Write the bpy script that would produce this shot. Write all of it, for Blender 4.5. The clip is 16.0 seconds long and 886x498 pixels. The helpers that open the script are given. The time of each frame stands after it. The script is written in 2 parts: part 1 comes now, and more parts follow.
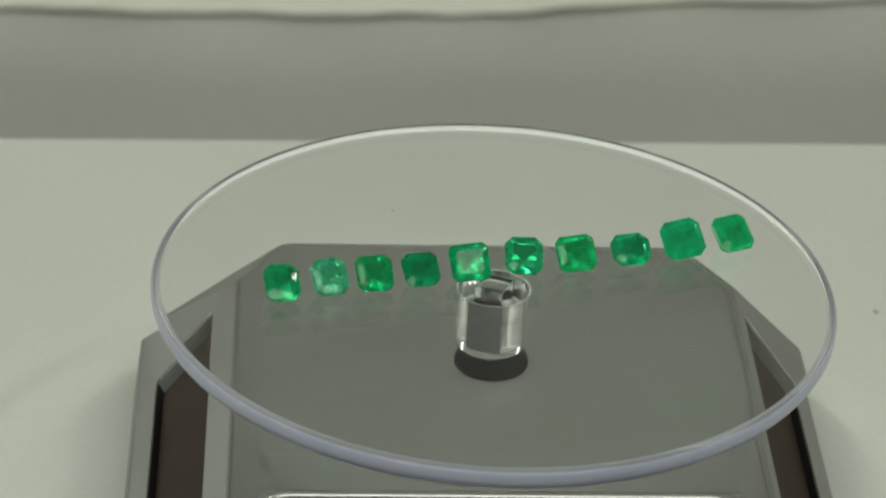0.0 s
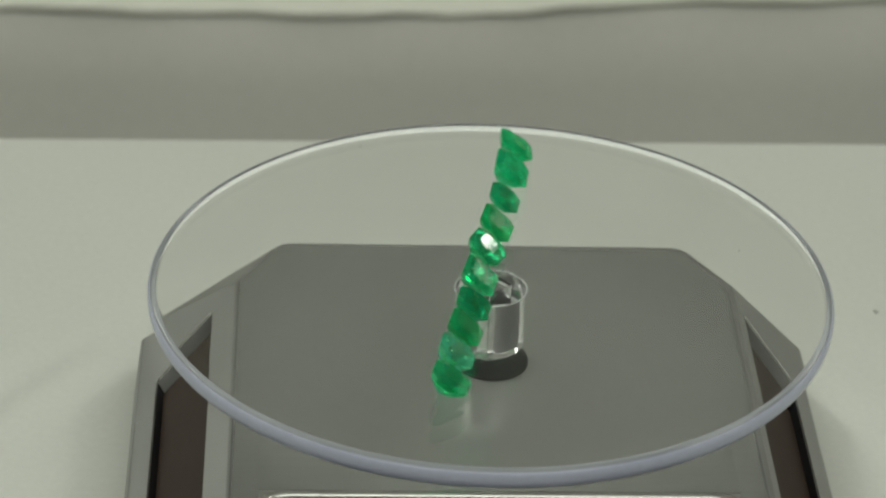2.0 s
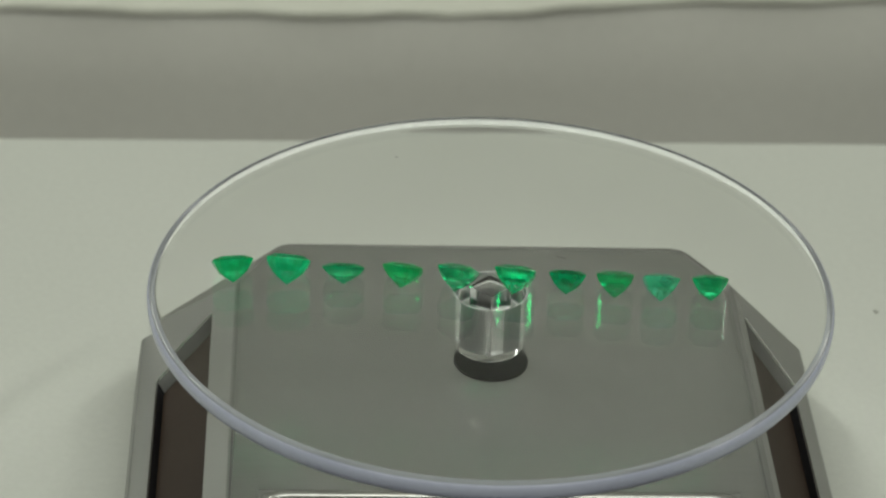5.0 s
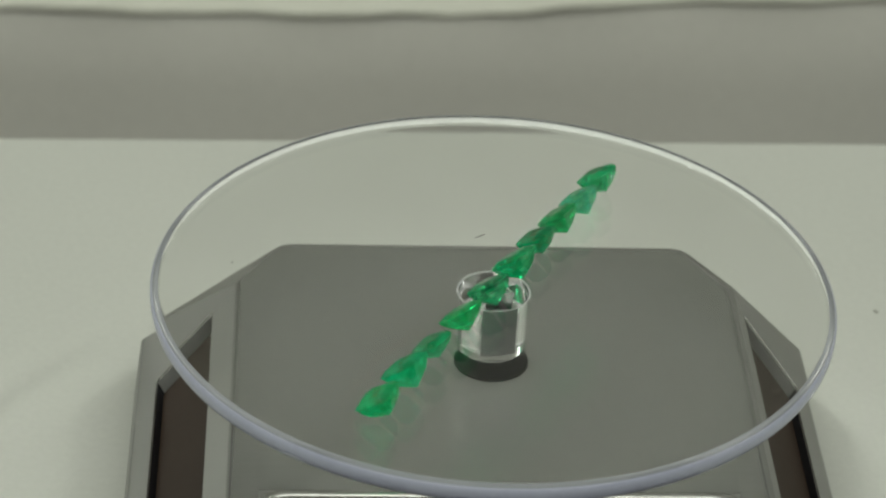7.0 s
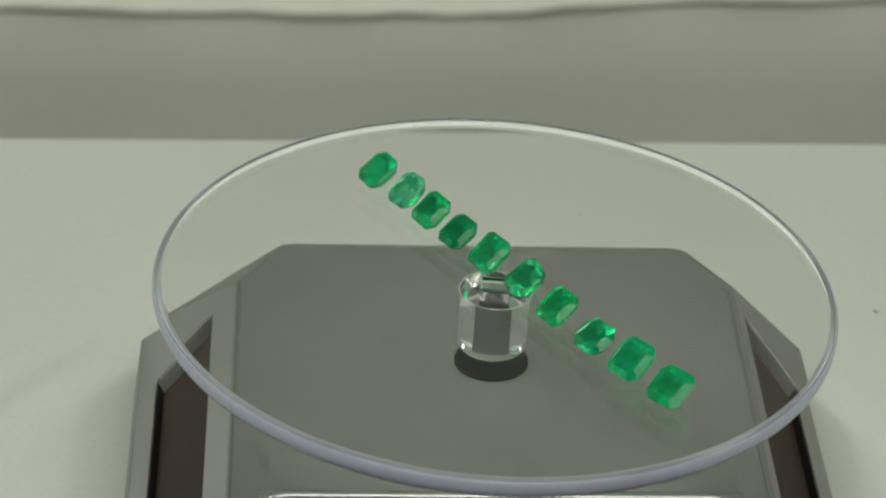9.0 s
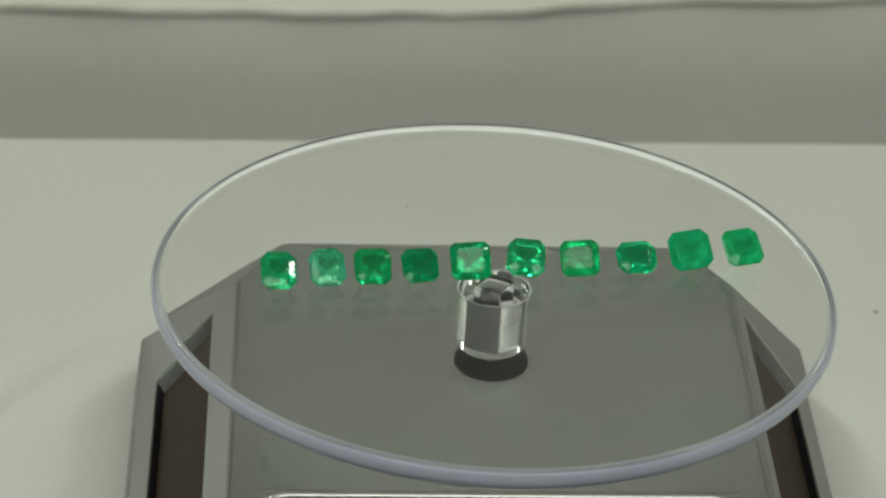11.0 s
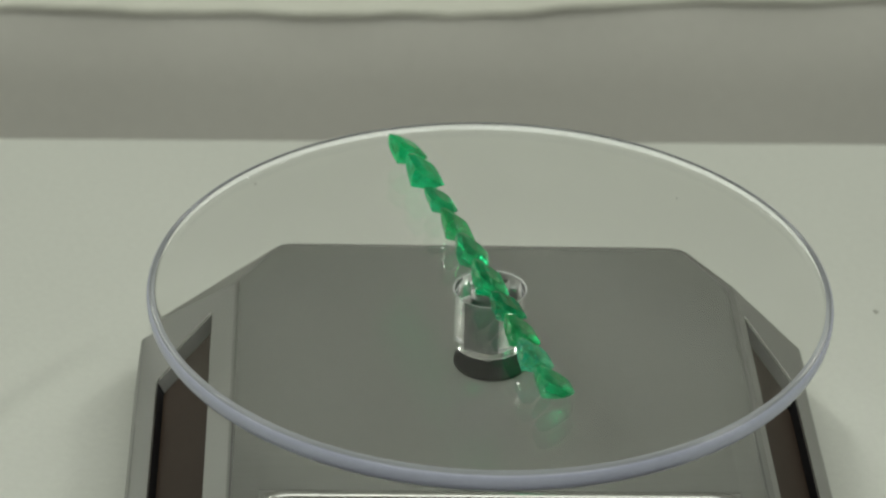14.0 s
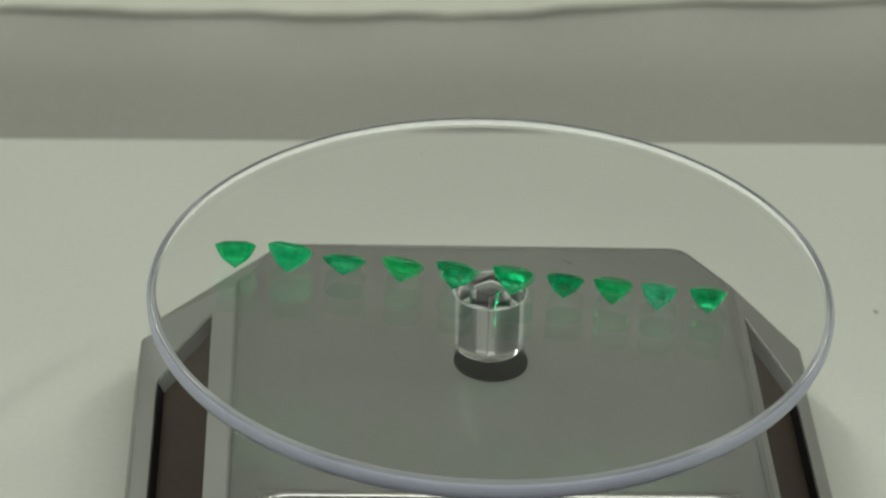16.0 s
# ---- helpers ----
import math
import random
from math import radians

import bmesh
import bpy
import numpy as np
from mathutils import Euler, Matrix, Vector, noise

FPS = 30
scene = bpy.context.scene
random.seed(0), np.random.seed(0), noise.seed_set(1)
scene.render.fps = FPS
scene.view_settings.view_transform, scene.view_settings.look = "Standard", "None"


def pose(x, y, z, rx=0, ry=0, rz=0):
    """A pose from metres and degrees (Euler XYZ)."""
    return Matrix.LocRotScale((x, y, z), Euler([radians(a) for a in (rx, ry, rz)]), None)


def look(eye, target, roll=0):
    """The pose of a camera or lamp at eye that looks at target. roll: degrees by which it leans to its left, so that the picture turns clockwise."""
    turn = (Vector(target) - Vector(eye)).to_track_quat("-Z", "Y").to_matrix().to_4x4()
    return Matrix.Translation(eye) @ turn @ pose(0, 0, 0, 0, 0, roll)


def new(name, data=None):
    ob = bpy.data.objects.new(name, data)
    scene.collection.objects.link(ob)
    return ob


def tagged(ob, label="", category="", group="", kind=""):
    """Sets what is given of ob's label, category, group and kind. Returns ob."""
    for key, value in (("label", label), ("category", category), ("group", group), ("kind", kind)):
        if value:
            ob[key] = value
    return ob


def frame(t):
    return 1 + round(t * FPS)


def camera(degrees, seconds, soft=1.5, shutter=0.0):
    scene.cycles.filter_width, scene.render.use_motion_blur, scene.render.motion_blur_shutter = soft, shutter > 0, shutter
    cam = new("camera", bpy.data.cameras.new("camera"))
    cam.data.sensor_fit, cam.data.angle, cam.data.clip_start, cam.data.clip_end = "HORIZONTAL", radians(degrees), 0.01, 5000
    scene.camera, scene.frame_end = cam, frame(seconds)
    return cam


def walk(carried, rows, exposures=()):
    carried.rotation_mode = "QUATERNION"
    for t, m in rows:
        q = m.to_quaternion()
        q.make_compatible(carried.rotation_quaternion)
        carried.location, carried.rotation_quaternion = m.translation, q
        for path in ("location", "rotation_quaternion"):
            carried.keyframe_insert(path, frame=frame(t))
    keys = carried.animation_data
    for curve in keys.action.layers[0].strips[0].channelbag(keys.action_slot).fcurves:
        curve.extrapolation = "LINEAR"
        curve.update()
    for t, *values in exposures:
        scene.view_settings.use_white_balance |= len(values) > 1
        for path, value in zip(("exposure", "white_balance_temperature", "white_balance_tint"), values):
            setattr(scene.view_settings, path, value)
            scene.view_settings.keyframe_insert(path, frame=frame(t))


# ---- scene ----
# World: origin at the middle of the disc's upper face, x to the right, y away from the camera, z up.
SECONDS = 16.0
TURN = 360 / 11.192                      # degrees a second, counter-clockwise from above
PLATE_Z = -0.0186                        # top of the turntable's housing
TABLE_Z = PLATE_Z - 0.024

cam = camera(16.675, SECONDS, soft=2.2)
cam.data.dof.use_dof, cam.data.dof.focus_distance, cam.data.dof.aperture_fstop = True, 0.525, 27.0
EYE = Vector((0.0, -0.45154, 0.27701))
AIM = EYE + 0.53 * Vector((-0.01720, 0.85765, -0.51394))
walk(cam, [(0.0, look(EYE, AIM, 2.73)), (SECONDS, look(EYE, AIM, 2.73))], exposures=[(0.0, 0.0), (SECONDS, 0.0)])

# ---- light ----
world = bpy.data.worlds.new("world")
scene.world = world
world.use_nodes = True
world.node_tree.nodes["Background"].inputs[0].default_value = (0.80, 0.86, 0.80, 1)
world.node_tree.nodes["Background"].inputs[1].default_value = 0.0


def area_lamp(name, eye, target, size_x, size_y, watts, colour):
    data = bpy.data.lights.new(name, "AREA")
    data.shape, data.size, data.size_y, data.energy, data.color = "RECTANGLE", size_x, size_y, watts, colour
    ob = new(name, data)
    ob.matrix_world = look(eye, target)
    return ob


def strip_lamp(side, middle, length, watts):
    """A long fluorescent fitting; the rows run away from the viewer, right and left of the table."""
    ob = area_lamp("strip_lamp", (0, 0, 1), (0, 0, 0), 0.10, length, watts, (0.955, 1.0, 0.90))
    lean = radians(27.4) * side
    ob.matrix_world = pose(side * 1.51 + middle * math.sin(lean), 1.30 + middle * math.cos(lean), 1.15, 0, 0, -27.4 * side)


strip_lamp(1, -1.16, 0.52, 4.0)
strip_lamp(1, 0.585, 1.53, 9.9)
strip_lamp(-1, -0.14, 2.98, 15.2)
# Added fill lamp above the viewer; evens out the table and backdrop.
front_lamp = area_lamp("added_front_fill_lamp", (0, 0, 1), (0, 0, 0), 2.2, 1.2, 19.4, (0.965, 1.0, 0.92))
front_lamp.matrix_world = pose(0, -1.05, 1.55, 22, 0, 0)


# ---- materials ----
def material(name):
    m = bpy.data.materials.new(name)
    m.use_nodes = True
    return m, m.node_tree, m.node_tree.nodes["Principled BSDF"]


def link(tree, a, b):
    tree.links.new(a, b)


def noise_node(tree, scale, detail=4.0, rough=0.55, stretch=(1, 1, 1)):
    co = tree.nodes.new("ShaderNodeTexCoord")
    mp = tree.nodes.new("ShaderNodeMapping")
    mp.inputs["Scale"].default_value = stretch
    n = tree.nodes.new("ShaderNodeTexNoise")
    n.inputs["Scale"].default_value, n.inputs["Detail"].default_value, n.inputs["Roughness"].default_value = scale, detail, rough
    link(tree, co.outputs["Object"], mp.inputs[0])
    link(tree, mp.outputs[0], n.inputs["Vector"])
    return n.outputs["Fac"]


def ramp(tree, fac, stops):
    r = tree.nodes.new("ShaderNodeValToRGB")
    while len(r.color_ramp.elements) < len(stops):
        r.color_ramp.elements.new(0.5)
    for e, (p, c) in zip(r.color_ramp.elements, stops):
        e.position, e.color = p, (*c, 1)
    link(tree, fac, r.inputs[0])
    return r.outputs[0]


def mixed(tree, fac, a, b, blend="MIX"):
    n = tree.nodes.new("ShaderNodeMix")
    n.data_type, n.blend_type = "RGBA", blend
    if isinstance(fac, float):
        n.inputs[0].default_value = fac
    else:
        link(tree, fac, n.inputs[0])
    for socket, v in ((n.inputs[6], a), (n.inputs[7], b)):
        if isinstance(v, tuple):
            socket.default_value = (*v, 1)
        else:
            link(tree, v, socket)
    return n.outputs[2]


def bumped(tree, bsdf, fac, strength, distance):
    b = tree.nodes.new("ShaderNodeBump")
    b.inputs["Strength"].default_value, b.inputs["Distance"].default_value = strength, distance
    link(tree, fac, b.inputs["Height"])
    link(tree, b.outputs[0], bsdf.inputs["Normal"])


def surface(name, low, high, rough, metal=0.0, large=30, fine=900, bump=0.1, depth=0.0001, stretch=(1, 1, 1), spec=0.5):
    """A solid surface that varies at two scales, with fine relief."""
    m, tree, bsdf = material(name)
    big = ramp(tree, noise_node(tree, large, 3), [(0.15, low), (0.85, high)])
    mean = tuple((a + b) / 2 for a, b in zip(low, high))
    small = noise_node(tree, fine, 3, 0.6, stretch)
    speck = ramp(tree, small, [(0.1, tuple(0.85 * v for v in mean)), (0.9, tuple(1.15 * v for v in mean))])
    link(tree, mixed(tree, 0.35, big, speck), bsdf.inputs["Base Color"])
    r = ramp(tree, noise_node(tree, large * 2.3, 4), [(0.05, (rough * 0.85,) * 3), (0.95, (min(1, rough * 1.15),) * 3)])
    link(tree, r, bsdf.inputs["Roughness"])
    bsdf.inputs["Metallic"].default_value = metal
    bsdf.inputs["Specular IOR Level"].default_value = spec
    bumped(tree, bsdf, small, bump, depth)
    return m


WHITE_TABLE = surface("white_table_laminate", (0.53, 0.54, 0.50), (0.57, 0.58, 0.54), 0.6, large=9, fine=700, bump=0.05)
PALE_BOARD = surface("grey_painted_board", (0.625, 0.615, 0.573), (0.69, 0.68, 0.638), 0.85, large=14, fine=300, bump=0.02)
WHITE_CLOTH = surface("white_cloth", (0.60, 0.60, 0.53), (0.67, 0.67, 0.60), 0.9, large=60, fine=2600, bump=0.3, depth=0.0003)
WALL_PAINT = surface("off_white_wall_paint", (0.66, 0.66, 0.61), (0.71, 0.71, 0.66), 0.85, large=2, fine=140, bump=0.1, depth=0.0005)
FLOOR_TILE = surface("grey_floor", (0.30, 0.29, 0.27), (0.36, 0.35, 0.33), 0.5, large=3, fine=90)
SILVER = surface("satin_silver_paint", (0.187, 0.187, 0.178), (0.212, 0.212, 0.202), 0.34, metal=0.5, large=45, fine=2600, bump=0.06, depth=0.00004)
SILVER_TOP = surface("brushed_silver_top", (0.206, 0.210, 0.195), (0.225, 0.229, 0.214), 0.25, metal=0.5, large=25, fine=900, bump=0.0, depth=0.00001, stretch=(0.1, 1, 1))
# Paler, more metallic silver: the lips' highlight put into the colour.
LIP_HIGHLIGHT = surface("silver_lip_highlight", (0.42, 0.42, 0.40), (0.50, 0.50, 0.48), 0.24, metal=0.9, large=60, fine=2200, bump=0.05, depth=0.00003)
SOLAR = surface("brown_solar_cell", (0.030, 0.021, 0.016), (0.043, 0.031, 0.024), 0.4, large=60, fine=900, bump=0.03, depth=0.00002, stretch=(1, 0.15, 1), spec=0.08)
BLACK = surface("black_plastic_and_wall_shade", (0.005, 0.005, 0.006), (0.010, 0.010, 0.011), 0.3, large=200, fine=3000, bump=0.02, depth=0.00002, spec=0.1)
GROOVE_SHADE = surface("dark_grey_groove_shade", (0.06, 0.06, 0.058), (0.08, 0.08, 0.077), 0.6, large=200, fine=3000)
CRUMB_GREY = surface("pale_grey_crumb", (0.38, 0.38, 0.35), (0.44, 0.44, 0.40), 0.9, large=900, fine=5000)
DUST = surface("dark_dust", (0.10, 0.095, 0.09), (0.16, 0.15, 0.14), 0.9, large=900, fine=5000)


def clear_acrylic(name, tint, rough, clear=1.0):
    m, tree, bsdf = material(name)
    low = tuple(0.97 * c for c in tint)
    link(tree, ramp(tree, noise_node(tree, 35, 3), [(0.3, low), (0.7, tint)]), bsdf.inputs["Base Color"])
    bsdf.inputs["Transmission Weight"].default_value = clear
    bsdf.inputs["IOR"].default_value = 1.49
    bsdf.inputs["Roughness"].default_value = rough
    return m


ACRYLIC = clear_acrylic("clear_acrylic", (0.995, 1.0, 0.995), 0.0)
# Half opaque blue-grey: the rim's light on the rounding, put in as colour.
ROUND_RIM_LIGHT = clear_acrylic("acrylic_rounding_rim_light", (0.55, 0.57, 0.63), 0.12, 0.55)
# Outer: acrylic tint plus light piped through the disc, put in as colour.
EDGE_LIGHT_OUTER = surface("bluish_rim_tint_and_light", (0.36, 0.38, 0.495), (0.40, 0.42, 0.535), 0.12, large=60, fine=900, bump=0.01, depth=0.00001, spec=0.9)
# Inner: the pale reflection seen inside the rim, painted.
EDGE_LIGHT_INNER = surface("pale_rim_reflection", (0.62, 0.63, 0.60), (0.66, 0.67, 0.64), 0.4, large=60, fine=900, bump=0.01, depth=0.00001)
# Whitish share brightens the post's fillets and sides in place of caught light.
POST_EDGE_LIGHT = clear_acrylic("acrylic_post_edge_light", (0.97, 0.985, 0.985), 0.16, 0.75)
POST_SIDE_LIGHT = clear_acrylic("acrylic_post_side_light", (0.97, 0.985, 0.985), 0.0, 0.95)
CORE_METAL = surface("dark_core", (0.025, 0.025, 0.026), (0.04, 0.04, 0.04), 0.45, metal=0.0, large=300, fine=2500, bump=0.05, depth=0.00002, stretch=(1, 1, 0.1))
ACRYLIC_SOCKET = clear_acrylic("clear_acrylic_socket", (1.0, 1.0, 1.0), 0.0)


def emerald(name, colour, cloud, milk):
    """Green beryl: clear tinted body, mixed with the glow of cloudy inclusions."""
    m, tree, bsdf = material(name)
    colour = (colour[0], colour[1] * 0.93, colour[2] * 0.95)
    n = noise_node(tree, 420, 4, 0.55)
    deep = tuple(0.8 * c ** 1.9 for c in colour)
    body = (colour[0], colour[1], colour[2] * 0.72)
    tint = ramp(tree, n, [(0.34, deep), (0.56, body)])
    link(tree, tint, bsdf.inputs["Base Color"])
    bsdf.inputs["IOR"].default_value = 1.58
    bsdf.inputs["Roughness"].default_value = 0.0
    bsdf.inputs["Transmission Weight"].default_value = 1.0
    glow = tree.nodes.new("ShaderNodeBsdfTranslucent")
    lit = (colour[0] * 0.8, min(0.95, colour[1] * 1.05), min(0.9, colour[2] * 1.3))
    link(tree, ramp(tree, n, [(0.34, tuple(0.9 * c ** 1.4 for c in lit)), (0.56, lit)]), glow.inputs["Color"])
    amount = ramp(tree, noise_node(tree, 520, 5, 0.6), [(0.42, (milk * 0.6,) * 3), (0.66, (min(1.0, milk * 0.6 + cloud * 0.8),) * 3)])
    both = tree.nodes.new("ShaderNodeMixShader")
    link(tree, amount, both.inputs[0])
    link(tree, bsdf.outputs[0], both.inputs[1])
    link(tree, glow.outputs[0], both.inputs[2])
    link(tree, both.outputs[0], tree.nodes["Material Output"].inputs["Surface"])
    return m


# ---- meshes ----
def finish(bm, name, mats, smooth=False):
    bmesh.ops.recalc_face_normals(bm, faces=bm.faces)
    for f in bm.faces:
        f.smooth = smooth
    me = bpy.data.meshes.new(name)
    bm.to_mesh(me)
    bm.free()
    for m in mats if isinstance(mats, (list, tuple)) else [mats]:
        me.materials.append(m)
    return me


def part(name, bm, mats, parent, label="", smooth=False, bevel=0.0, segments=2):
    ob = new(name, finish(bm, name, mats, smooth))
    ob.parent = parent
    if bevel:
        b = ob.modifiers.new("bevel", "BEVEL")
        b.width, b.segments, b.limit_method, b.angle_limit = bevel, segments, "ANGLE", radians(20)
        b.harden_normals = False
    return tagged(ob, label)


def box(bm, x0, x1, y0, y1, z0, z1):
    v = [bm.verts.new((x, y, z)) for z in (z0, z1) for x, y in ((x0, y0), (x1, y0), (x1, y1), (x0, y1))]
    for q in ((3, 2, 1, 0), (4, 5, 6, 7), (0, 1, 5, 4), (1, 2, 6, 5), (2, 3, 7, 6), (3, 0, 4, 7)):
        bm.faces.new([v[i] for i in q])
    return v


def lathe(bm, profile, steps=96, centre=(0, 0), material_of=None):
    """Turns (radius, z) pairs round the z axis; a radius of 0 closes the end."""
    rings = []
    for r, z in profile:
        if r == 0:
            rings.append([bm.verts.new((centre[0], centre[1], z))])
        else:
            rings.append([bm.verts.new((centre[0] + r * math.cos(2 * math.pi * i / steps), centre[1] + r * math.sin(2 * math.pi * i / steps), z)) for i in range(steps)])
    for k, (a, b) in enumerate(zip(rings, rings[1:])):
        for i in range(steps):
            j = (i + 1) % steps
            if len(a) == 1:
                f = bm.faces.new((a[0], b[i], b[j]))
            elif len(b) == 1:
                f = bm.faces.new((a[i], a[j], b[0]))
            else:
                f = bm.faces.new((a[i], a[j], b[j], b[i]))
            f.material_index = material_of(k) if material_of else 0


def loop_edges(verts):
    return list(zip(verts, verts[1:] + verts[:1]))


def sheet_with_holes(bm, outer, holes):
    """A flat sheet between an outer loop of verts and holes, each a loop of verts."""
    edges = []
    for loop in (outer, *holes):
        for a, b in loop_edges(loop):
            edges.append(bm.edges.get((a, b)) or bm.edges.new((a, b)))
    bmesh.ops.triangle_fill(bm, use_beauty=True, use_dissolve=False, edges=edges)


def bridge(bm, a, b):
    for (p, q), (r, s) in zip(loop_edges(a), loop_edges(b)):
        bm.faces.new((p, q, s, r))


def rounded(points, radius, steps=5):
    """The corners of a flat polygon cut to arcs."""
    out = []
    n = len(points)
    for i in range(n):
        p, a, b = Vector(points[i]), Vector(points[i - 1]), Vector(points[(i + 1) % n])
        u, w = (a - p).normalized(), (b - p).normalized()
        for k in range(steps + 1):
            t = k / steps
            out.append(p + u * radius * (1 - t) ** 2 + w * radius * t ** 2)
    return out


# ---- the place ----
CRUMB = (0.0771, 0.0669)

def build_room():
    """Plain walls, floor and ceiling that close the place."""
    x0, x1, y0, y1, z0, z1, w = -2.2, 2.2, -2.4, 3.3, -0.79, 1.75, 0.1
    shells = {
        "floor": (x0, x1, y0, y1, z0 - w, z0, FLOOR_TILE),
        "ceiling": (x0, x1, y0, y1, z1, z1 + w, WALL_PAINT),
        "wall_north": (x0, x1, y1, y1 + w, z0, z1, WALL_PAINT),
        "wall_south": (x0, x1, y0 - w, y0, z0, z1, WALL_PAINT),
        "wall_east": (x1, x1 + w, y0 - w, y1 + w, z0 - w, z1 + w, WALL_PAINT),
        "wall_west": (x0 - w, x0, y0 - w, y1 + w, z0 - w, z1 + w, WALL_PAINT),
    }
    words = {"floor": "plain grey room floor", "ceiling": "plain off-white room ceiling"}
    for name, (a, b, c, d, e, f, mat) in shells.items():
        bm = bmesh.new()
        box(bm, a, b, c, d, e, f)
        tagged(new(name, finish(bm, name, mat)), words.get(name, "plain off-white painted room wall"), name.split("_")[0], kind="structure")


def build_table():
    table = tagged(new("table"), "white matt laminate table under the turntable", "table")
    table.matrix_world = pose(0, 0.05, TABLE_Z)
    bm = bmesh.new()
    back = lambda x: 0.0785 + (x + 0.012) * math.tan(radians(6.0))
    loop = [(-0.7, -0.55), (0.7, -0.55), (0.7, back(0.7)), (-0.7, back(-0.7))]
    lower, upper = [bm.verts.new((x, y, -0.03)) for x, y in loop], [bm.verts.new((x, y, 0)) for x, y in loop]
    bridge(bm, lower, upper)
    bm.faces.new(lower[::-1]), bm.faces.new(upper)
    part("tabletop", bm, WHITE_TABLE, table, bevel=0.0012)
    for x, y in ((-0.64, -0.49), (0.64, -0.49), (-0.64, -0.06), (0.64, 0.08)):
        bm = bmesh.new()
        box(bm, x - 0.025, x + 0.025, y - 0.025, y + 0.025, -0.79 - TABLE_Z, -0.03)
        part("leg", bm, WHITE_TABLE, table, bevel=0.002)


BENCH = pose(-0.03813, 0.37713, TABLE_Z, 0, 0, 6.0)


def bench_top(x):
    """Height of the bench's slack upper edge along its length, from the level of the table."""
    knots = [(-0.6, -0.0948), (-0.0858, -0.0949), (-0.0567, -0.0963), (-0.0275, -0.0958), (0.0036, -0.0959), (0.021, -0.0961), (0.0383, -0.0947), (0.0643, -0.0924), (0.0991, -0.0903), (0.155, -0.0890), (0.6, -0.0886)]
    for (a, p), (b, q) in zip(knots, knots[1:]):
        if x <= b:
            t = max(0.0, (x - a) / (b - a))
            t = t * t * (3 - 2 * t)
            return p + (q - p) * t + 0.0008
    return knots[-1][1] + 0.0008


def build_bench():
    """The grey bench behind the table, with a white cloth laid over its top."""
    bench = tagged(new("backdrop"), "plain light grey bench front behind the white table", "backdrop", kind="structure")
    bench.matrix_world = BENCH
    bm = bmesh.new()
    n = 240
    rows = []
    foot = -0.79 - TABLE_Z
    for i in range(n + 1):
        x = -0.6 + 1.2 * i / n
        top = bench_top(x) - 0.0006
        sag = 0.0004 * math.sin(x * 40) + 0.0002 * math.sin(x * 97 + 1)
        prof = [(0, foot), (0, -0.30), (sag * 0.5, -0.16), (sag, -0.12), (0.0002, top - 0.003), (0.0014, top - 0.001), (0.004, top), (0.40, top), (0.40, foot)]
        rows.append([bm.verts.new((x, y, z)) for y, z in prof])
    m = len(rows[0])
    for a, b in zip(rows, rows[1:]):
        for k in range(m):
            bm.faces.new((a[k], b[k], b[(k + 1) % m], a[(k + 1) % m]))
    bm.faces.new(rows[0]), bm.faces.new(rows[-1][::-1])
    body = part("front", bm, PALE_BOARD, bench, smooth=True)
    for f in body.data.polygons:
        f.use_smooth = abs(f.normal.x) < 0.5 and f.center.y < 0.003

    bm = bmesh.new()
    n, depth = 240, 16
    top, under = [], []
    for i in range(n + 1):
        x = -0.58 + 1.16 * i / n
        edge = bench_top(x)
        a, b = [], []
        for k in range(depth + 1):
            s = (k / depth) ** 1.6
            y = -0.0011 + 0.30 * s + 0.0006 * math.sin(x * 90) * (1 - s)
            puff = 0.0020 * min(1.0, 9 * s) + 0.0008 * math.sin(x * 44 + 9 * s) * min(1.0, 6 * s)
            z = edge + 0.0003 + puff + (0.0003 * math.sin(x * 120 + 1) + 0.00015 * math.sin(x * 270)) * (1 - s)
            a.append(bm.verts.new((x, y, z + 0.0008)))
            b.append(bm.verts.new((x, y + 0.0003, z)))
        top.append(a), under.append(b)
    for i in range(n):
        for k in range(depth):
            bm.faces.new((top[i][k], top[i + 1][k], top[i + 1][k + 1], top[i][k + 1]))
            bm.faces.new((under[i][k + 1], under[i + 1][k + 1], under[i + 1][k], under[i][k]))
        bm.faces.new((under[i][0], under[i + 1][0], top[i + 1][0], top[i][0]))
        bm.faces.new((top[i][depth], top[i + 1][depth], under[i + 1][depth], under[i][depth]))
    bm.faces.new(top[0] + under[0][::-1])
    bm.faces.new(top[n][::-1] + under[n])
    cloth = tagged(new("cloth", finish(bm, "cloth", WHITE_CLOTH, True)), "white cloth with a slightly wavy hem laid over the bench", "cloth")
    cloth.matrix_world = BENCH


def build_crumb():
    """A small grey crumb lying on the table."""
    bm = bmesh.new()
    bmesh.ops.create_icosphere(bm, subdivisions=2, radius=0.0006)
    for v in bm.verts:
        v.co *= 0.85 + 0.3 * noise.noise(v.co * 1500)
        v.co.z = max(v.co.z * 0.6, -0.00025)
    ob = tagged(new("crumb", finish(bm, "crumb", CRUMB_GREY, True)), "tiny grey crumb lying on the white table", "crumb")
    ob.matrix_world = pose(CRUMB[0], CRUMB[1], TABLE_Z + 0.00025)


# ---- the turntable ----
BASE_YAW = 4.49
BASE = pose(0.0004, 0.0, TABLE_Z, 0, 0, BASE_YAW)
TOP = PLATE_Z - TABLE_Z                  # height of the housing's top over the table
MID_Y = -0.022                           # the housing reaches further to the front than to the back


def mirrored(points):
    """Adds the front half to a back half given from right to left."""
    return points + [(x, 2 * MID_Y - y) for x, y in reversed(points)]


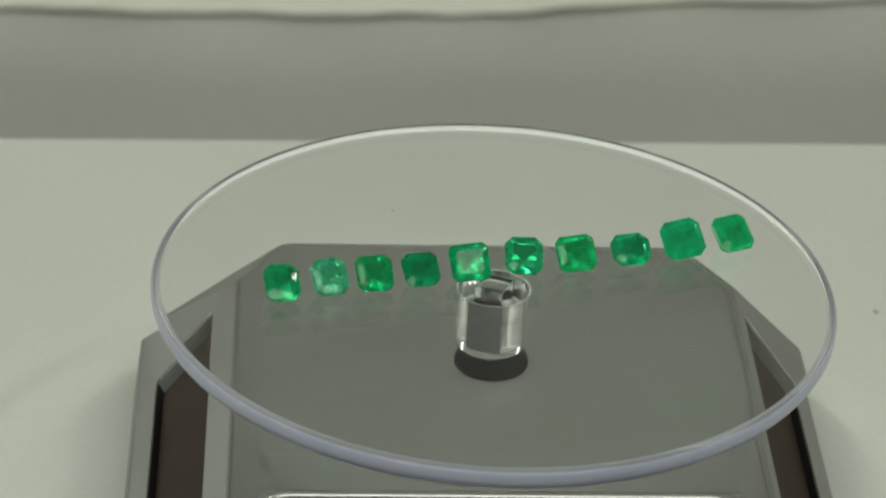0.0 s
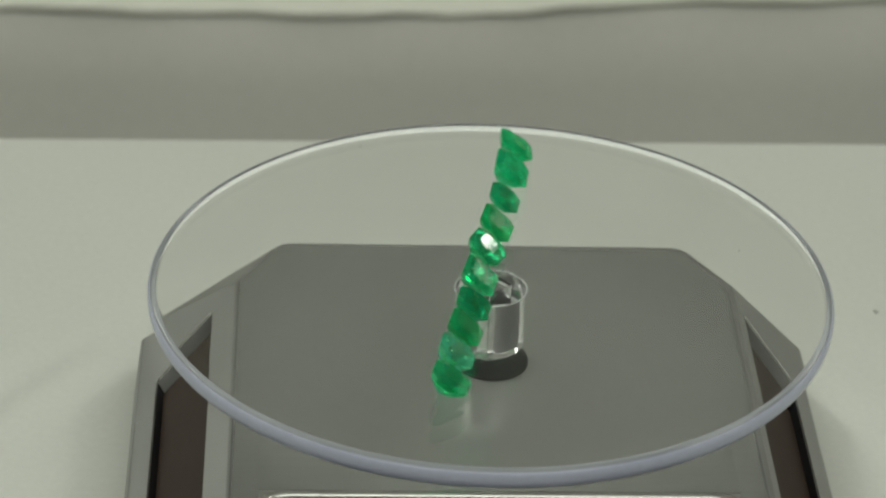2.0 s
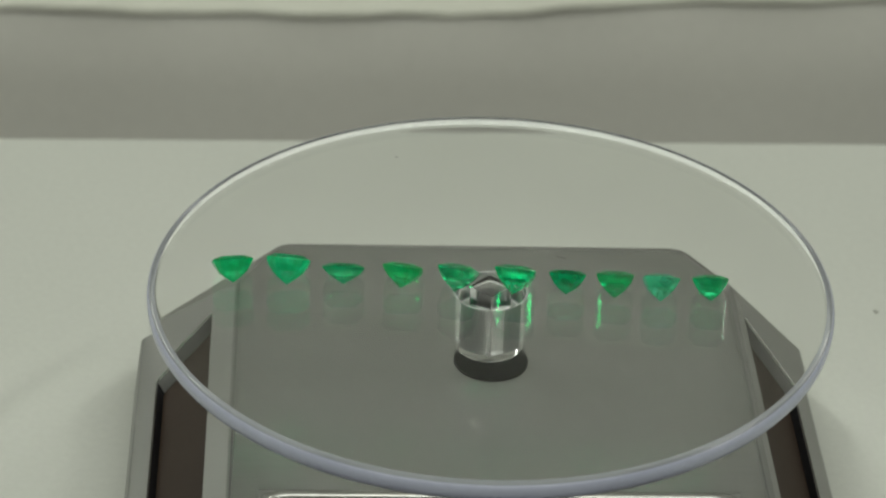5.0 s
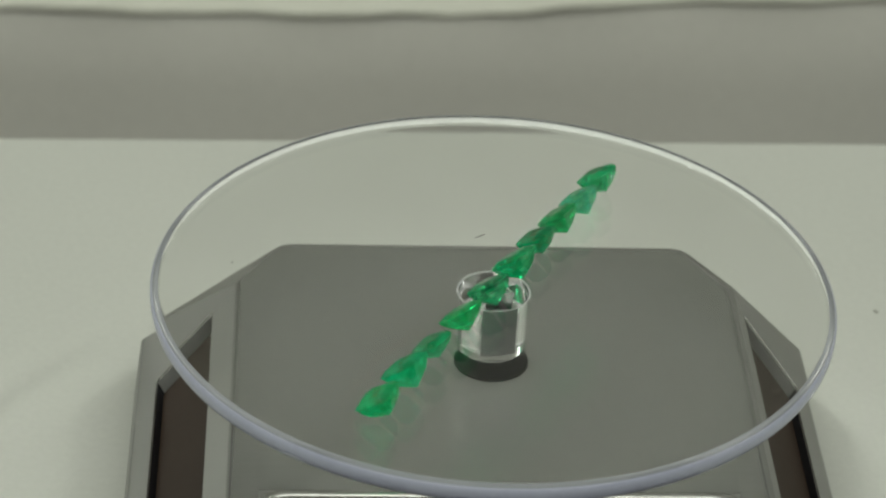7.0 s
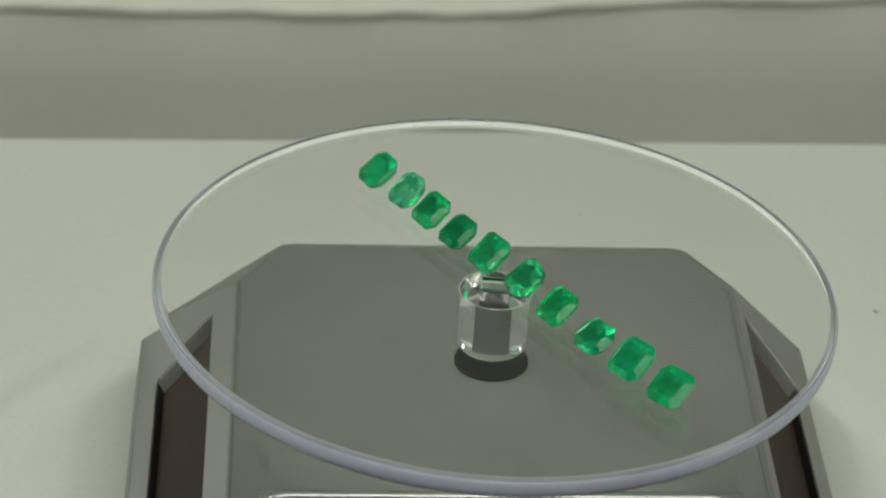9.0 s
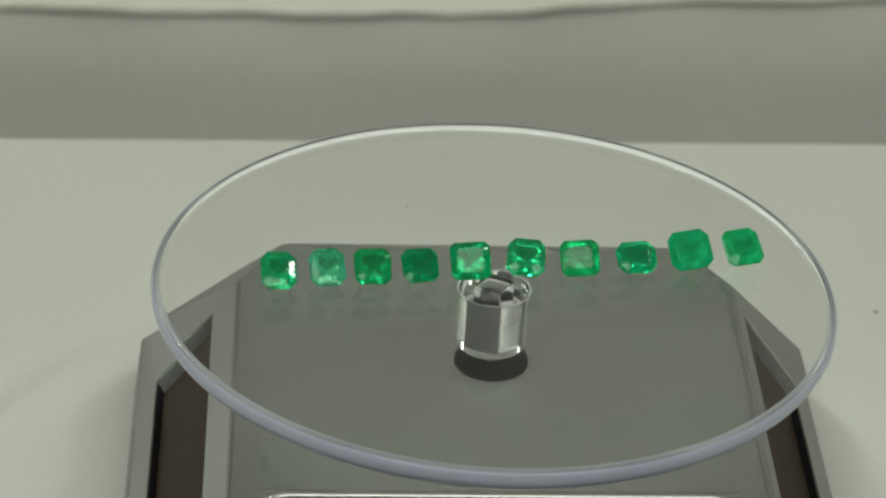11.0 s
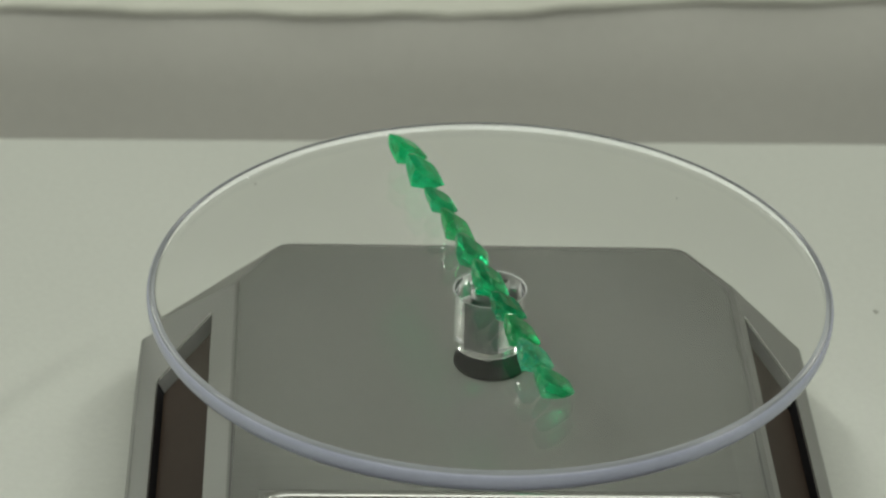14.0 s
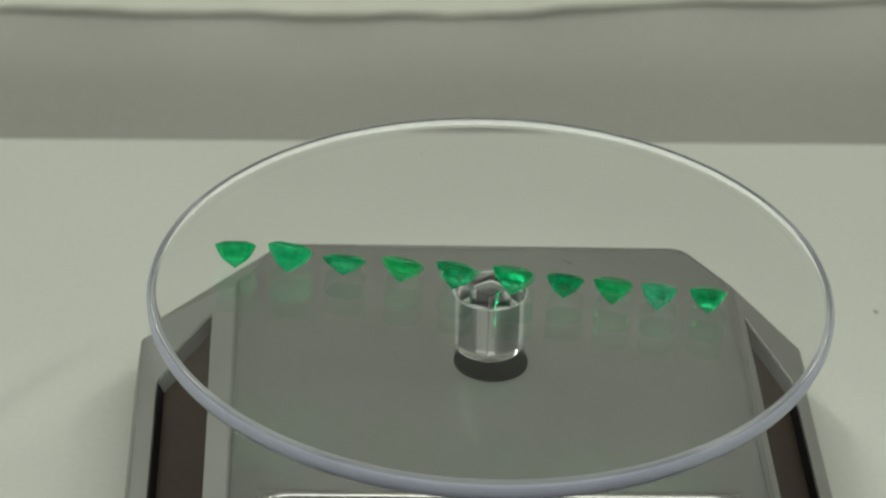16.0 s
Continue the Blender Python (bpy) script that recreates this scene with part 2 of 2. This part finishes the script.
def build_turntable():
    thing = tagged(new("display_turntable"), "silver solar display turntable with a clear round acrylic platter", "turntable")
    thing.matrix_world = BASE

    drop, slope = 0.010, 0.010 / 0.0175
    bm = bmesh.new()
    shoulder = mirrored([(0.0465, 0.0274), (0.0391, 0.0388), (0.0380, 0.0398), (0.0362, 0.0404), (-0.0360, 0.0396), (-0.0377, 0.0390), (-0.0387, 0.0380), (-0.046, 0.0260)])
    skirt = mirrored([(0.0596, 0.0215), (0.0455, 0.0472), (0.044, 0.0488), (0.042, 0.050), (-0.042, 0.050), (-0.044, 0.0488), (-0.0455, 0.0472), (-0.0635, 0.0247)])
    a = [bm.verts.new((x, y, TOP - (0.0004 if abs(x) > 0.04 else 0))) for x, y in shoulder]
    around = lambda k, z: [bm.verts.new((x * k, MID_Y + (y - MID_Y) * k, z)) for x, y in skirt]
    b = around(0.990, TOP - drop + 0.0003)
    lips = [around(0.995, TOP - drop), around(0.9985, TOP - drop - 0.0006), around(1.0, TOP - drop - 0.0016)]
    c = [bm.verts.new((x * 1.02, MID_Y + (y - MID_Y) * 1.02, 0.002)) for x, y in skirt]
    d = [bm.verts.new((x * 0.98, MID_Y + (y - MID_Y) * 0.98, 0.0)) for x, y in skirt]
    # the front tray, sunk into the top
    tray = rounded([(-0.0405, -0.0371, 0), (0.0405, -0.0361, 0), (0.0405, -0.0775, 0), (-0.0405, -0.0775, 0)], 0.004)
    t0 = [bm.verts.new((p.x, p.y, TOP)) for p in tray]
    sheet_with_holes(bm, a, [t0])
    last = t0
    for step, fall in ((0.0003, 0.00005), (0.0006, 0.0002), (0.00085, 0.00045), (0.0010, 0.0008), (0.0011, 0.0012), (0.0013, 0.0030)):
        ring = [bm.verts.new((p.x * (1 - step / 0.0395), -0.05725 + (p.y + 0.05725) * (1 - step / 0.020), TOP - fall)) for p in tray]
        before = set(bm.faces)
        bridge(bm, last, ring)
        for f in set(bm.faces) - before:
            f.smooth, f.material_index = True, 2
        last = ring
    bm.faces.new(last)
    panels = []
    for i in range(16):
        j = (i + 1) % 16
        p, q, r, s = a[i], a[j], b[j], b[i]
        if i in (7, 15):                                   # the two flanks carry a solar cell each
            side = -1 if i == 7 else 1
            reach = abs(r.co.x) - 0.046
            z = lambda x: TOP - 0.0004 - (x - 0.046) * (drop - 0.0004) / reach
            hole = [(0.050, 0.020), (0.0598, 0.0085), (0.0598, 2 * MID_Y - 0.0085), (0.050, 2 * MID_Y - 0.020)]
            if side > 0:
                hole = [(0.0479, 0.0202), (0.0566, 0.0056), (0.0566, 2 * MID_Y - 0.0056), (0.0479, 2 * MID_Y - 0.0202)]
            rim = rounded([(side * x, y, z(x)) for x, y in hole], 0.0012, 3)
            h0 = [bm.verts.new(v) for v in rim]
            inward = Vector((-side * slope, 0, -1)).normalized() * 0.0030
            mid = Vector((side * 0.055, MID_Y, z(0.055)))
            h1 = [bm.verts.new(mid + (v - mid) * 0.980 + inward) for v in rim]
            sheet_with_holes(bm, [p, q, r, s], [h0])
            lip = [bm.verts.new(mid + (v - mid) * 0.996 + inward * 0.04) for v in rim]
            lip2 = [bm.verts.new(mid + (v - mid) * 0.991 + inward * 0.16) for v in rim]
            before = set(bm.faces)
            bridge(bm, h0, lip), bridge(bm, lip, lip2)
            for f in set(bm.faces) - before:
                f.material_index = 2
            before = set(bm.faces)
            bridge(bm, lip2, h1)
            for f in set(bm.faces) - before:
                f.normal_update()
                # long walls black: the dark reflection in them is put in as colour
                f.material_index = 1 if abs(f.normal.x) > 0.8 else 0
            bm.faces.new(h1)
            panels.append([mid + (v - mid) * 0.94 + inward * 0.86 for v in rim])
        else:
            bm.faces.new((p, q, r, s))
    for p, q in zip([b] + lips, lips + [c]):
        bridge(bm, p, q)
    bridge(bm, c, d)
    bm.faces.new(d)
    housing = part("housing", bm, [SILVER, BLACK, LIP_HIGHLIGHT], thing, "satin silver plastic housing")
    for f in housing.data.polygons:
        f.use_smooth = f.center.z < TOP - drop + 0.0002 or (f.normal.z < 0.995 and abs(f.center.x) < 0.0396 and f.center.y < -0.0365)

    for loop in panels:
        bm = bmesh.new()
        up = (loop[1] - loop[0]).cross(loop[len(loop) // 2] - loop[0]).normalized()
        up = up if up.z > 0 else -up
        lower, upper = [bm.verts.new(v - up * 0.0002) for v in loop], [bm.verts.new(v + up * 0.0003) for v in loop]
        bridge(bm, lower, upper)
        bm.faces.new(lower), bm.faces.new(upper)
        part("solar_panel", bm, SOLAR, thing, "brown solar cell sunk in the flank")

    bm = bmesh.new()
    tray = rounded([(-0.0385, -0.0385, 0), (0.0385, -0.0385, 0), (0.0385, -0.076, 0), (-0.0385, -0.076, 0)], 0.0035)
    lower, upper = [bm.verts.new((p.x, p.y, TOP - 0.0029)) for p in tray], [bm.verts.new((p.x, p.y, TOP - 0.0024)) for p in tray]
    bridge(bm, lower, upper)
    bm.faces.new(lower), bm.faces.new(upper)
    part("solar_panel", bm, SOLAR, thing, "brown solar cell sunk in the front tray")

    bm = bmesh.new()
    ring = [(0.0406, -0.0360), (0.0406, 0.0341), (0.0376, 0.0388), (-0.0376, 0.0388), (-0.0406, 0.0341), (-0.0406, -0.0370)]
    lower, upper = [bm.verts.new((x, y, TOP - 0.0002)) for x, y in ring], [bm.verts.new((x, y, TOP + 0.00009)) for x, y in ring]
    bridge(bm, lower, upper)
    bm.faces.new(lower[::-1]), bm.faces.new(upper)
    part("top_plate", bm, SILVER_TOP, thing, "brushed grey metal top plate")

    for side in (-1, 1):
        bm = bmesh.new()
        ring = [(0.0406, -0.0705), (0.0451, -0.0700), (0.0451, 0.0262), (0.0406, 0.0341)]
        height = lambda x: TOP + 0.00009 - (x - 0.0406) * 0.05
        lower, upper = [bm.verts.new((side * x, y, height(x) - 0.0004)) for x, y in ring], [bm.verts.new((side * x, y, height(x))) for x, y in ring]
        bridge(bm, lower, upper)
        bm.faces.new(lower[::-1]), bm.faces.new(upper)
        part("side_strip", bm, SILVER_TOP, thing, "satin silver strip beside the top plate")

    # dark strips laid in for the shade of the grooves; none are cut
    for side in (-1, 1):
        bm = bmesh.new()
        box(bm, side * 0.0454 - 0.00011, side * 0.0454 + 0.00011, -0.070, 0.0258, TOP - 0.0008, TOP - 0.00032)
        part("groove_shade", bm, GROOVE_SHADE, thing, "dark strip painted as the shaded groove along the top plate")

    bm = bmesh.new()
    lathe(bm, [(0, TOP + 0.0002), (0.0066, TOP + 0.0002), (0.0066, TOP + 0.0005), (0.0064, TOP + 0.0006), (0.0, TOP + 0.0006)], 64)
    part("hub_cap", bm, BLACK, thing, "glossy black round hub cap")

    # the platter: origin in the middle of its upper face
    bm = bmesh.new()
    r, h = 0.060, 0.0040
    rp, z0, z1 = 0.0062, -h, -0.0153
    top_r, foot_r = 0.0014, 0.0021
    round_top = lambda k: (r - top_r + top_r * math.sin(radians(k)), -top_r + top_r * math.cos(radians(k)))
    round_foot = lambda k: (r - foot_r + foot_r * math.cos(radians(k)), -h + foot_r - foot_r * math.sin(radians(k)))
    prof = [(0, 0), (r - top_r, 0)] + [round_top(k) for k in range(10, 91, 10)] + [round_foot(k) for k in range(0, 91, 9)]
    edge_to = len(prof) - 2
    prof += [(rp + 0.0004, -h), (rp + 0.0001, -h - 0.0001), (rp, -h - 0.0004), (rp, z1 + 0.0006), (rp - 0.0002, z1 + 0.0002), (rp - 0.0006, z1), (0, z1)]
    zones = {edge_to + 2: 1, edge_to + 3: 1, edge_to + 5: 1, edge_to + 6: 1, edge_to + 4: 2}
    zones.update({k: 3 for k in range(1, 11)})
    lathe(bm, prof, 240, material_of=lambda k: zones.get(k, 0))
    platter = part("platter", bm, [ACRYLIC, POST_EDGE_LIGHT, POST_SIDE_LIGHT, ROUND_RIM_LIGHT], thing, "clear round acrylic platter with a bluish rim, on a clear post", smooth=True)
    for f in platter.data.polygons:
        f.use_smooth = abs(f.normal.z) < 0.999
    platter.visible_shadow = False
    # Added thin opaque shell round the clear rim; carries its painted light.
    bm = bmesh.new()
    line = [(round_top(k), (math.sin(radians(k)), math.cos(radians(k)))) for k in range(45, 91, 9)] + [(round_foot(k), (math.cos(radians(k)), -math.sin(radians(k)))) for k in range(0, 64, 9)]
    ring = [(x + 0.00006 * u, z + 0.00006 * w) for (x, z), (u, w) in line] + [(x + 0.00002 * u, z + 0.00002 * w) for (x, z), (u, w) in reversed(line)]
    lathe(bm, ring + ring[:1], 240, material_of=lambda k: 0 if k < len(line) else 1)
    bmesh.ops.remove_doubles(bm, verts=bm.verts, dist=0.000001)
    part("rim_light_shell", bm, [EDGE_LIGHT_OUTER, EDGE_LIGHT_INNER], platter, "added thin shell painted with the rim's bluish tint and light", smooth=True)

    # square socket: an air gap inside the clear post, round a dark core
    half, low, high = 0.0026, z1 + 0.0006, z0 + 0.0022
    bm = bmesh.new()
    box(bm, -half, half, -half, half, low, high)
    socket = part("socket", bm, ACRYLIC_SOCKET, platter, "clear square hole in the post", bevel=0.00012, segments=1)
    socket.data.flip_normals()
    socket.matrix_basis = pose(0, 0, 0, 0, 0, 68.8)
    socket.visible_shadow = False
    bm = bmesh.new()
    half -= 0.00006
    box(bm, -half, half, -half, half, low + 0.0001, z0 - 0.0004)
    core = part("core", bm, CORE_METAL, platter, "dark square core inside the clear post")
    core.matrix_basis = pose(0, 0, 0, 0, 0, 68.8)

    bm = bmesh.new()
    lathe(bm, [(0, z1 - 0.0001), (0.0011, z1 - 0.0001), (0.0011, -0.0187), (0, -0.0187)], 24)
    part("shaft", bm, BLACK, platter, "thin black drive shaft", smooth=False)
    for x, y, length, turn in ((-0.0192, 0.0222, 0.0004, 20), (0.0312, 0.0441, 0.0004, 70), (-0.0085, -0.0127, 0.0022, -6), (0.0318, -0.0335, 0.0004, 10)):
        bm = bmesh.new()
        box(bm, -length / 2, length / 2, -0.00007, 0.00007, 0, 0.0001)
        speck = part("dust_speck", bm, DUST, platter, "tiny dark speck of dust")
        speck.matrix_basis = pose(x, y, 0.00002, 0, 0, turn)
    return platter


PLATTER_AT_START = pose(0.000227, 0.00051, 0.0005, -1.118, 0.59, 0)


# ---- the stones ----
def gem_mesh(name, width, length, cut, depth, main, table, mat, uneven, seed):
    """A step-cut stone, table up, girdle in the plane z = 0; main: angle of the wide pavilion facets, degrees."""
    rng = random.Random(seed)
    w, l = width / 2, length / 2

    def outline(fw, fl, k, z):
        x, y, q = w * fw, l * fl, cut * k
        return [(x, -y + q, z), (x, y - q, z), (x - q, y, z), (-x + q, y, z), (-x, y - q, z), (-x, -y + q, z), (-x + q, -y, z), (x - q, -y, z)]
    crown = 0.105 * width
    shape = [outline(table, table, table * 0.9, crown), outline(0.9, 0.9, 0.98, crown * 0.42),
             outline(1, 1, 1, 0.012 * width), outline(1, 1, 1, -0.018 * width)]
    z = -0.018 * width
    for f0, f1, angle in ((1.0, 0.87, 61 * depth), (0.87, 0.69, 52 * depth), (0.69, 0.46, 43 * depth)):
        z -= (f0 - f1) * l * math.tan(radians(angle))
        shape.append(outline(f1 * rng.uniform(0.97, 1.03), f1 * rng.uniform(0.985, 1.01), f1 * rng.uniform(0.8, 1.1), z))
    z3 = z - 0.46 * l * math.tan(radians(main))
    bm = bmesh.new()
    jit = [(1 + rng.uniform(-uneven, uneven), 1 + rng.uniform(-uneven, uneven)) for _ in range(8)]
    rings = [[bm.verts.new((x * jit[i][0], y * jit[i][1], z)) for i, (x, y, z) in enumerate(ring)] for ring in shape]
    bm.faces.new(rings[0])
    for a, b in zip(rings, rings[1:]):
        bridge(bm, a, b)
    tip = bm.verts.new((rng.uniform(-0.05, 0.05) * w, rng.uniform(-0.05, 0.05) * l, z3))
    for p, q in loop_edges(rings[-1]):
        bm.faces.new((p, q, tip))
    bmesh.ops.bevel(bm, geom=list(bm.edges), offset=0.000035, segments=1, affect="EDGES", clamp_overlap=True)
    return finish(bm, name, mat)


# place on the platter, width, length, corner cut (mm), spin in its own plane, swing about the upright, lean (degrees), depth, table, colour, cloud, milk, words
STONES = [
    (-36.17, -10.98, 6.3, 7.04, 1.35, -4, 1, 33.5, 1.06, 0.52, (0.015, 0.79, 0.397), 0.25, 0.2, "bright green step-cut emerald with deeply cut corners"),
    (-28.22, -7.79, 6.3, 6.95, 1.35, 6, -4, 38, 1.06, 0.55, (0.17, 0.853, 0.536), 0.30, 0.28, "pale mint green included step-cut emerald"),
    (-20.59, -5.43, 6.6, 6.66, 1.1, -2, -1.5, 38.5, 1.06, 0.62, (0.004, 0.728, 0.318), 0.20, 0.25, "deep green clean-tabled square emerald"),
    (-12.67, -2.82, 6.4, 6.47, 1.15, 3, -4, 33.5, 1.05, 0.66, (0.003, 0.645, 0.318), 0.20, 0.5, "dark cloudy green square emerald"),
    (-4.26, 0.37, 7.1, 6.95, 0.9, 3, -7.5, 40.5, 1.06, 0.64, (0.008, 0.811, 0.397), 0.25, 0.27, "rich green square emerald with sharp corners"),
    (5.12, 3.74, 6.7, 7.04, 1.3, -2, -12, 38, 1.06, 0.55, (0.03, 0.832, 0.437), 0.15, 0.12, "clear lively green step-cut emerald"),
    (14.39, 6.71, 6.9, 6.66, 0.95, 5, -7.5, 40, 0.97, 0.60, (0.008, 0.832, 0.357), 0.25, 0.25, "bright green square emerald with a flat table"),
    (24.08, 10.11, 7.3, 6.18, 1.5, 0, 0, 34, 0.92, 0.60, (0.008, 0.77, 0.397), 0.20, 0.25, "green emerald with widely cut corners"),
    (33.22, 13.33, 7.6, 7.33, 1.3, 8, -5, 39, 1.06, 0.68, (0.03, 0.874, 0.456), 0.20, 0.6, "large milky green square emerald"),
    (42.30, 16.99, 7.1, 7.04, 1.2, 0, 10, 34.5, 1.06, 0.56, (0.02, 0.884, 0.426), 0.20, 0.48, "light green square emerald with a small table"),
]
ROW = 19.45                              # direction of the row of stones at the start, degrees


def build_stones():
    made = []
    for i, (x, y, w, l, cut, spin, swing, lean, deep, table, colour, cloud, milk, words) in enumerate(STONES):
        mat = emerald("emerald_body", colour, cloud, milk)
        me = gem_mesh("emerald", w / 1000, l / 1000, cut / 1000, deep, lean, table, mat, 0.025, 40 + i)
        stone = tagged(new("emerald", me), words + " on the platter", "gemstone", group="row of emeralds on the platter")
        turn = pose(0, 0, 0, 0, 0, ROW + swing) @ pose(0, 0, 0, lean, 0, 0) @ pose(0, 0, 0, 0, 0, spin)
        low = min((turn @ v.co).z for v in me.vertices)
        # x, y is the middle of the stone's body: set the girdle's middle so that the body lies there
        made.append((stone, PLATTER_AT_START @ pose(x / 1000 - 0.000227, y / 1000 - 0.00051, 0.00002 - low) @ turn))
    return made


build_room()
build_table()
build_bench()
build_crumb()
platter = build_turntable()
stones = build_stones()


def motions():
    """The platter turns steadily, with a slight wobble, and carries the stones."""
    times = [k * 0.2 for k in range(int(SECONDS / 0.2) + 1)]
    back = BASE.inverted()
    walk(platter, [(t, back @ pose(0, 0, 0, 0, 0, TURN * t) @ PLATTER_AT_START) for t in times])
    for stone, start in stones:
        walk(stone, [(t, pose(0, 0, 0, 0, 0, TURN * t) @ start) for t in times])


motions()
